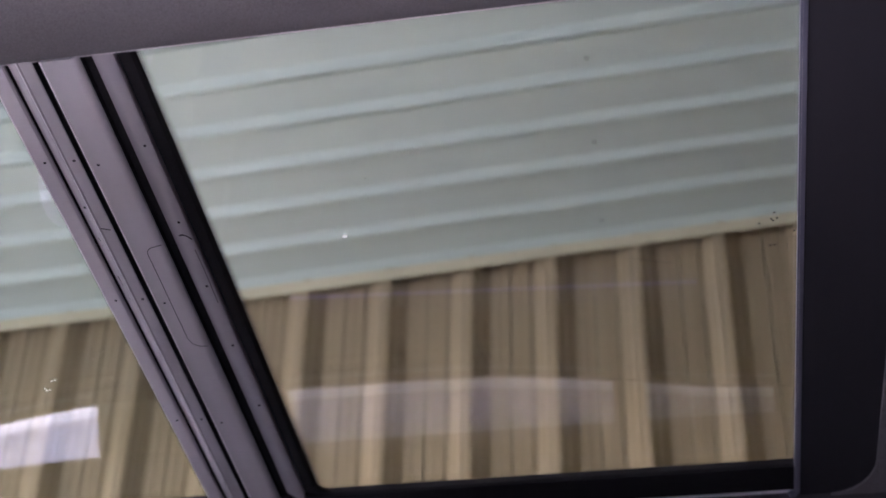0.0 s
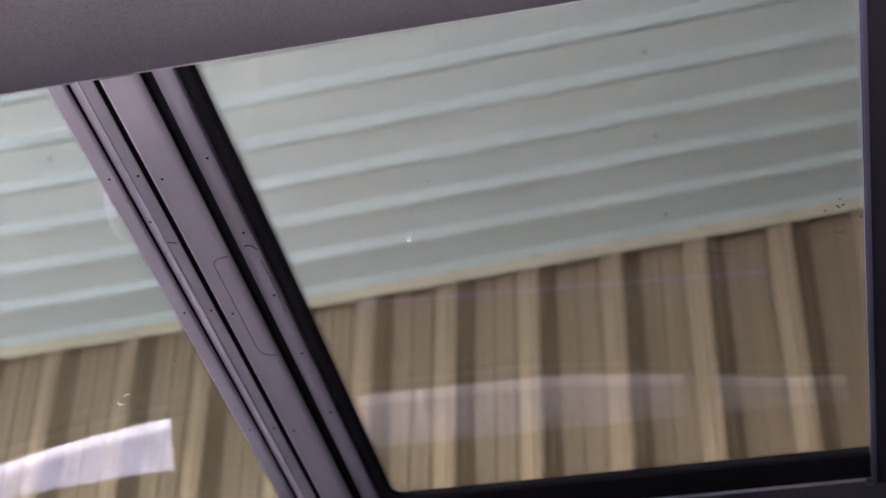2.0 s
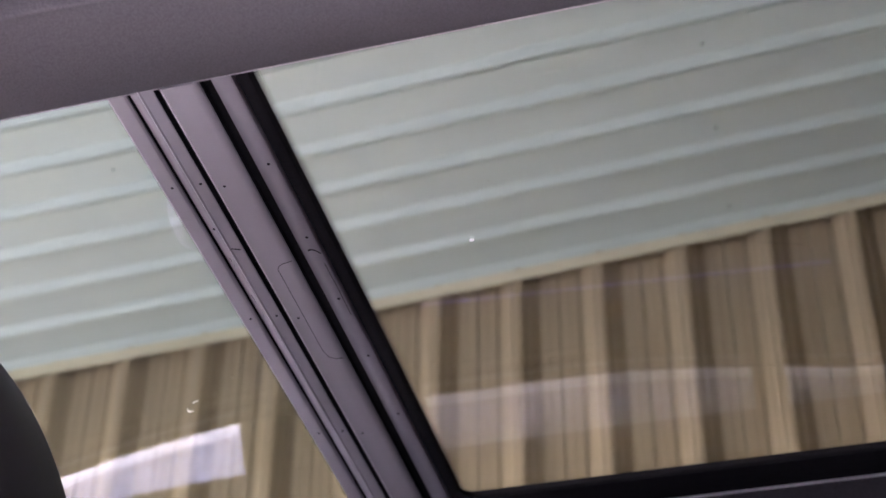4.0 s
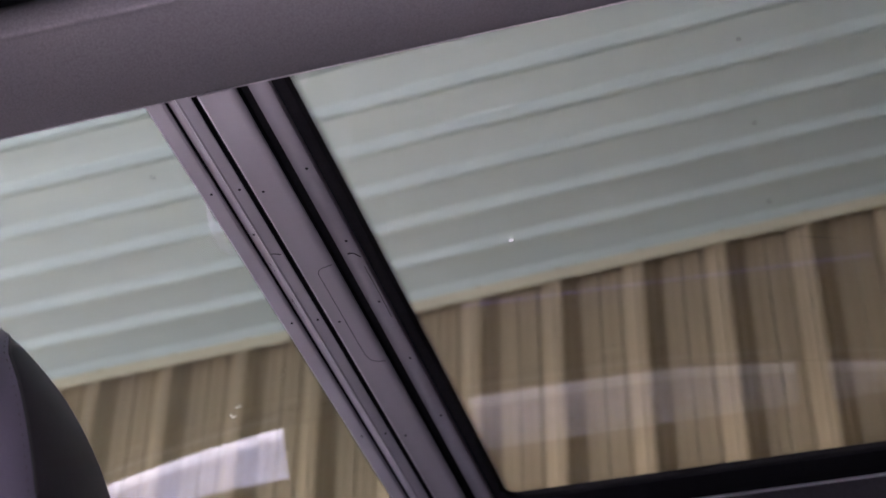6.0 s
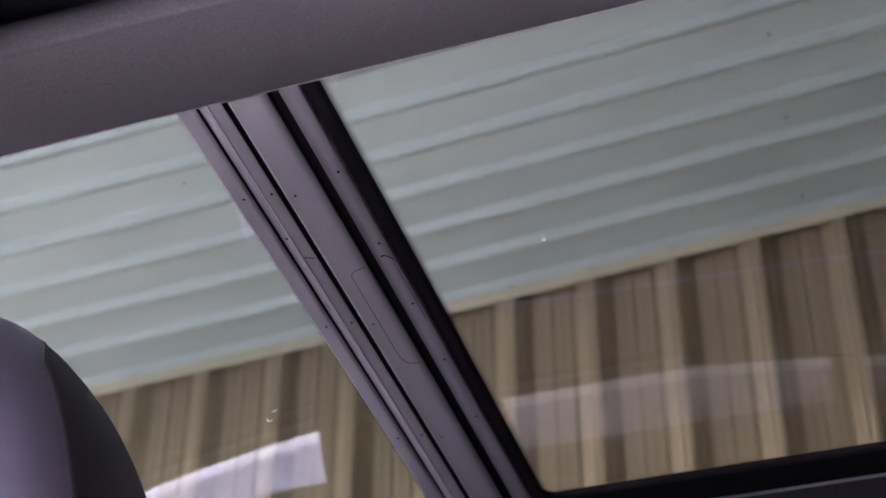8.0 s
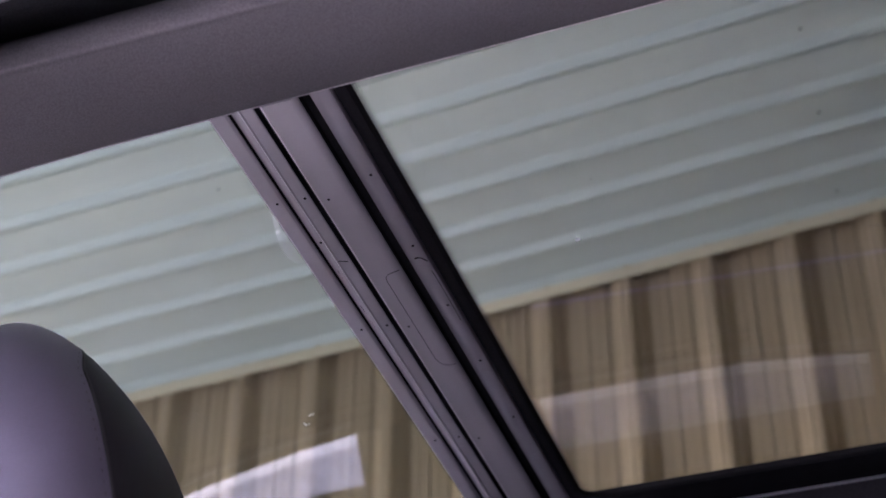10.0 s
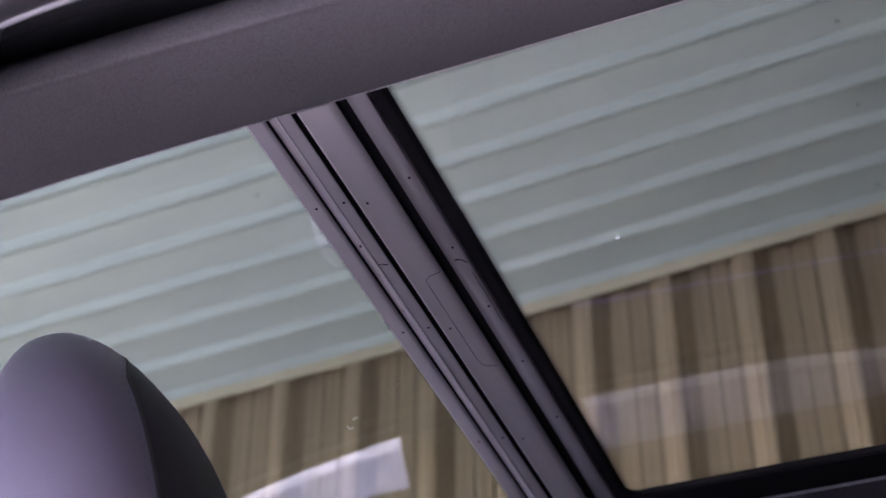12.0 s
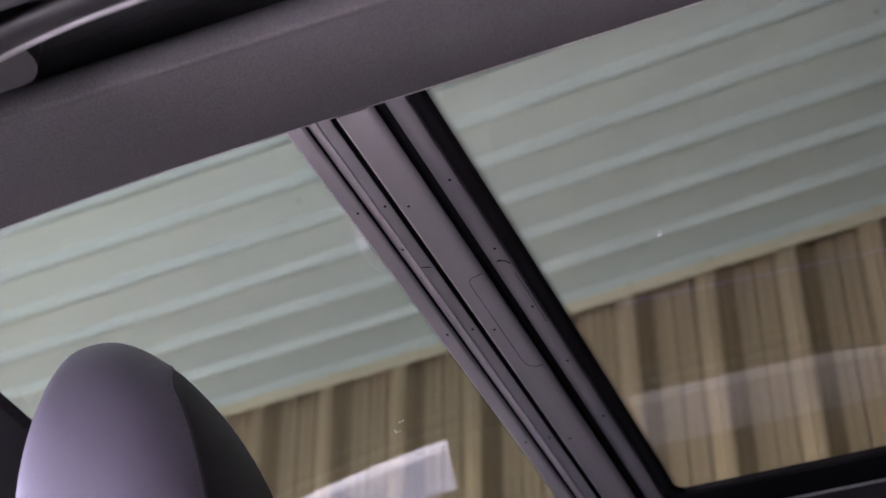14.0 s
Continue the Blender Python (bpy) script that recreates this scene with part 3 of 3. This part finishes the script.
for x in steps(-2.2, 0.95, 48):
    zb = belt(x)
    yb = TOP_Y + (BELT_Y - TOP_Y) * (TOP_Z - zb) / 0.22
    rows.append([bm.verts.new(p) for p in ((x, yb - 0.004, zb), (x, yb + 0.016, zb - 0.009), (x, BELT_Y + 0.02, Z - 0.46), (x, BELT_Y - 0.012, Z - 0.46))])
for a, b in zip(rows, rows[1:]):
    for k in range(4):
        bm.faces.new((a[k], a[(k + 1) % 4], b[(k + 1) % 4], b[k]))
part("door_top", bm, TRIM_DARK, car, "dark padded door top along the windows")
part("door_panel", box((-2.2, BELT_Y - 0.01, 0.35), (-0.797, BELT_Y + 0.018, Z - 0.440), 0.004), TRIM_DARK, car, "dark front door trim panel")
part("door_panel", box((-0.795, BELT_Y - 0.01, 0.35), (0.95, BELT_Y + 0.018, Z - 0.440), 0.004), TRIM_DARK, car, "dark rear door trim panel")
part("light_strip", tube([(x, BELT_Y - 0.014, 1.066 + 0.045 * (x + 0.66)) for x in steps(-0.66, 0.04, 10)], 0.0022, 8), GLOW, car, "thin violet ambient light strip in the door trim")
part("floor_pan", box((-2.4, 0.78, 0.28), (0.95, BELT_Y - 0.012, 0.34), 0.01), TRIM_DARK, car, "dark carpeted car floor")
part("underbody", box((-2.2, 0.85, 0.0), (0.8, 2.25, 0.285), 0.01), TRIM_DARK, car)
part("tailgate", box((0.952, 0.78, 0.30), (1.02, BELT_Y + 0.1, Z - 0.02), 0.02), TRIM_DARK, car)
part("bulkhead", box((-2.45, 0.78, 0.34), (-2.35, BELT_Y - 0.012, 1.15), 0.02), TRIM_DARK, car)
bm = bmesh.new()
bm.faces.new([bm.verts.new(p) for p in ((-1.5, 0.95, Z - 0.11), (-1.5, 2.12, Z - 0.11), (-2.4, 2.30, 1.14), (-2.4, 0.78, 1.14))])
part("windscreen", bm, GLASS_SHADE, car, "lightly tinted windscreen", smooth=False)

# near side: closed front door, door pillar and rear quarter beside the open rear doorway
# out of view, sized to limit the light that reaches the cabin
part("door_panel", box((-2.2, 0.69, 0.35), (-0.965, 0.72, Z - 0.415), 0.01), TRIM_DARK, car, "dark front door trim panel")
part("pillar", box((-1.06, 0.70, 0.35), (-0.85, 0.76, Z - 0.15), 0.012), TRIM_DARK, car, "dark trimmed door pillar")
part("quarter_panel", box((0.36, 0.69, 0.35), (0.95, 0.725, Z - 0.15), 0.01), TRIM_DARK, car)
part("door_sill", box((-0.85, 0.69, 0.35), (0.36, 0.725, 0.50), 0.01), TRIM_DARK, car)
bm = bmesh.new()
for dy in (0.0, 0.02):
    bm.faces.new([bm.verts.new(p) for p in ((-1.46, 0.96 + dy, Z - 0.105), (-2.42, 0.79 + dy, 1.12), (-2.42, 0.69 + dy, 1.12), (-2.1, 0.70 + dy, 1.13), (-1.5, 0.72 + dy, Z - 0.15))])
part("pillar", bm, TRIM_DARK, car, "dark trimmed windscreen pillar", smooth=False)
part("side_window", box((-2.1, 0.703, Z - 0.415), (-0.96, 0.707, Z - 0.155)), GLASS_CLEAR, car, "lightly tinted front door window", smooth=False)
part("body_side", box((-2.3, BELT_Y + 0.022, 0.30), (0.95, BELT_Y + 0.035, Z - 0.445), 0.004), PAINT, car)

# grab handle on the near rail
GRIP = [(-0.800, 0.812), (-0.775, 0.803), (-0.7502, 0.7965), (-0.7176, 0.7900), (-0.6868, 0.7853), (-0.6575, 0.7823), (-0.6297, 0.7808), (-0.600, 0.7803), (-0.570, 0.7815), (-0.540, 0.786), (-0.505, 0.798), (-0.485, 0.812)]
GRIP_Z = [Z - 0.120 - 0.010 * math.sin(math.pi * k / (len(GRIP) - 1)) for k in range(len(GRIP))]
handle = part("grab_handle", tube([(x, y, z) for (x, y), z in zip(GRIP, GRIP_Z)], 0.0080, 16, flat=1.7), HANDLE, car, "dark moulded grab handle with a satin edge")
part("satin_edge", tube([(x, y + 0.0145, z - 0.002) for (x, y), z in zip(GRIP, GRIP_Z)], 0.0040, 12, flat=0.9), SATIN, handle, "thin satin edge of the handle")
for x0, x1, y0, y1 in ((-0.84, -0.7437, 0.80, 0.870), (-0.53, -0.47, 0.79, 0.835)):
    mount = part("hinge_mount", slab_rounded(x0, x1, y0, y1, Z - 0.100, Z - 0.050, 0.028), MOUNT, handle, "grey moulded hinge mount")
    part("mount_rim", tube([(x1 - 0.028 + 0.0275 * math.cos(radians(a)), y1 - 0.028 + 0.0275 * math.sin(radians(a)), Z - 0.0995) for a in range(0, 91, 9)] + [(x0 + 0.02, y1 - 0.0005, Z - 0.0995)], 0.0011, 6), RIM_HIGHLIGHT, mount, "thin light rim painting the mount's highlight")

# ---- front seat with its headrest ----
seat = thing("front_seat", "grey leather front seat with a rounded stitched headrest", "car seat", at=(-0.86, 1.2, 0.34))


def egg(cx, cy, z0, z1, hx, hy, nx=28, nz=22, lean=0.0, power=2.6, power_up=2.0, round_up=0.6):
    """A padded cushion: superelliptic in plan, domed towards its top."""
    bm = bmesh.new()
    rings = []
    for k in range(nz + 1):
        s = k / nz
        w = max((1 - s**power_up) ** round_up, 0.02)
        ring = []
        for j in range(nx):
            a = 2 * math.pi * j / nx
            c, d = math.cos(a), math.sin(a)
            px = math.copysign(abs(c) ** (2 / power), c) * hx * w
            py = math.copysign(abs(d) ** (2 / power), d) * hy * w
            ring.append(bm.verts.new((cx + px + lean * s, cy + py, z0 + (z1 - z0) * s)))
        rings.append(ring)
    for a, b in zip(rings, rings[1:]):
        for j in range(nx):
            bm.faces.new((a[j], a[(j + 1) % nx], b[(j + 1) % nx], b[j]))
    bm.faces.new(rings[0]), bm.faces.new(rings[-1])
    return bm


def seat_part(name, bm, material, parent=None, label=""):
    """Seat parts are built in place and hung under the seat's base."""
    ob = part(name, bm, material, parent or seat, label)
    if not parent:
        ob.matrix_parent_inverse = Matrix.Translation(seat.location).inverted()
    return ob


HEAD = dict(cx=-0.777, cy=1.195, z0=1.20, z1=1.4965, hx=0.1175, hy=0.1365, lean=-0.072)


def seam_turn(s):
    """How far round from the back the side seams run: they close in towards the top."""
    return 36.0 - 38.0 * min(1.0, max(0.0, (s - 0.6) / 0.3)) ** 1.5


def on_head(s, degrees, swell=1.0):
    """A point of the headrest's skin: s up its height, degrees round it from its back."""
    w = max((1 - s**2.0) ** 0.56, 0.02) * swell
    c, d = math.cos(radians(degrees)), math.sin(radians(degrees))
    e = 2 / 2.6
    return Vector((HEAD["cx"] + math.copysign(abs(c) ** e, c) * HEAD["hx"] * w + HEAD["lean"] * s - 0.031 * s**5,
                   HEAD["cy"] + math.copysign(abs(d) ** e, d) * HEAD["hy"] * w, HEAD["z0"] + (HEAD["z1"] - HEAD["z0"]) * s))


def head_skin(back, n, rows=34):
    """The padded skin on one side of the seams, drawn in a little along them."""
    bm = bmesh.new()
    g = []
    for k in range(rows + 1):
        t = 0.999 * math.sin(0.5 * math.pi * k / rows)
        turn = seam_turn(t)
        a0, a1 = (-turn, turn) if back else (turn, 360 - turn)
        ring = []
        for j in range(n + 1):
            near = min(j, n - j) / n * (a1 - a0)
            ring.append(bm.verts.new(on_head(t, a0 + (a1 - a0) * j / n, 1 - 0.020 * math.exp(-abs(near) / 3.0))))
        g.append(ring)
    for a, b in zip(g, g[1:]):
        for j in range(n):
            bm.faces.new((a[j], a[j + 1], b[j + 1], b[j]))
    bmesh.ops.remove_doubles(bm, verts=bm.verts, dist=0.00002)
    return bm


seat_part("headrest", head_skin(False, 72), LEATHER, None, "rounded grey leather headrest with a stitched seam")
seat_part("headrest_back", head_skin(True, 24), LEATHER_SHADED, None, "leather back panel of the headrest with shade in its colour")
for side in (-1, 1):
    seat_part("seam", tube([on_head(0.05 + 0.80 * k / 30, side * seam_turn(0.05 + 0.80 * k / 30), 0.981) for k in range(31)], 0.0018, 6), THREAD)
    for k in range(0, 40, 2):
        p, q = (on_head(u, side * (seam_turn(u) + 4.5), 0.9995) for u in (0.04 + 0.02 * k, 0.051 + 0.02 * k))
        seat_part("stitch", tube([p, q], 0.0003, 5), THREAD)
# unseen backrest and cushion, darkened to cut light bounced onto the cross bar
seat_part("backrest", egg(-0.80, 1.2, 0.62, 1.22, 0.09, 0.25, power_up=6), LEATHER_SHADED)
seat_part("cushion", box((-1.32, 0.94, 0.44), (-0.80, 1.46, 0.62), 0.05), LEATHER_SHADED)
seat_part("seat_base", box((-1.25, 1.0, 0.34), (-0.85, 1.4, 0.44), 0.01), TRIM_DARK)
for y in (1.13, 1.25):
    seat_part("headrest_post", tube([(-0.83, y, 1.14), (-0.84, y, 1.24)], 0.006), TRIM_DARK)

# unseen second seat added for reflections, squashed to suit the camera's view
tagged(copy_thing(seat, Matrix.Translation((-0.875, 1.85, 0.34)) @ Matrix.Diagonal((0.78, 1, 0.79, 1))), "unseen grey leather front seat, squashed to suit the reflections in view", "car seat", "front seats")
tagged(seat, "grey leather front seat with a rounded stitched headrest", "car seat", "front seats")

# ---- specks, water marks, a painted reflection ----
specks = thing("dirt_specks", "small dark dirt specks on the ceiling sheets", "dirt", at=(0, 0, 3.0))
for x, y in ((-0.14, 2.585), (-0.146, 2.85), (-0.152, 3.127), (-1.43, 2.56)):
    bm = bmesh.new()
    disc(0, 0, 0, 0.0042, bm, 7)
    ob = part("speck", bm, DIRT, specks, smooth=False)
    ob.location = (x, y, 0.0293 + FALL * x)

marks = thing("water_marks", "faint dried water marks and one painted reflection on the tinted roof glass", "marks", at=(0, 0, Z))


def stroke(points, r, material):
    """A thin flat mark on the underside of the glass."""
    bm = bmesh.new()
    rows = []
    for k, (x, y) in enumerate(points):
        p, q = points[max(k - 1, 0)], points[min(k + 1, len(points) - 1)]
        d = Vector((q[0] - p[0], q[1] - p[1])).normalized()
        w = r * (1.6 if 0 < k < len(points) - 1 else 0.6)
        rows.append([bm.verts.new((x + s * w * d.y, y - s * w * d.x, Z + 0.0112 + crown(x, y))) for s in (-1, 1)])
    for m, n in zip(rows, rows[1:]):
        bm.faces.new((m[0], m[1], n[1], n[0]))
    ob = part("mark", bm, material, marks, smooth=False)
    ob.matrix_parent_inverse = Matrix.Translation(marks.location).inverted()


stroke([(-0.050, 1.513), (-0.024, 1.522), (0.002, 1.531)], 0.0005, REFLECTION_STREAK)
stroke([(-0.3525, 1.433), (-0.351, 1.435), (-0.3495, 1.437)], 0.0023, DROP)
stroke([(-0.7806, 1.682), (-0.7802, 1.689), (-0.774, 1.687)], 0.0007, DROP)
stroke([(-0.7686, 1.670), (-0.760, 1.667)], 0.0007, DROP)
stroke([(0.1164, 1.505), (0.1170, 1.520)], 0.0003, DIRT)
stroke([(0.1279, 1.501), (0.1274, 1.522)], 0.0003, DIRT)
stroke([(0.1325, 1.4985), (0.1365, 1.4992)], 0.0005, DIRT)
SPOTS = ((-0.69, 1.62), (-0.684, 1.615), (-0.70, 1.628), (-0.678, 1.605), (-0.31, 1.34), (-0.784, 1.747), (-0.781, 1.752), (-0.773, 1.749), (-0.762, 1.763),
         (-0.896, 1.613), (0.1085, 1.511), (0.1134, 1.511), (0.1345, 1.488), (0.110, 1.465), (0.116, 1.464), (0.113, 1.454), (0.097, 1.471), (0.112, 1.468))
for x, y in SPOTS:
    bm = bmesh.new()
    disc(x, y, Z + 0.0105 + crown(x, y), 0.0011 if x < 0 else 0.0014, bm, 7)
    ob = part("speck", bm, DIRT, marks, smooth=False)
    ob.matrix_parent_inverse = Matrix.Translation(marks.location).inverted()

# ---- cladding panels, one for each rib ----
panel = cladding_mesh()
k = -16
while -0.468 + k * MODULE < X1 - 0.2:
    ob = new("cladding_panel", panel)
    ob.parent = wall_far
    ob.location = (-0.468 + k * MODULE, 0, 0)
    k += 1
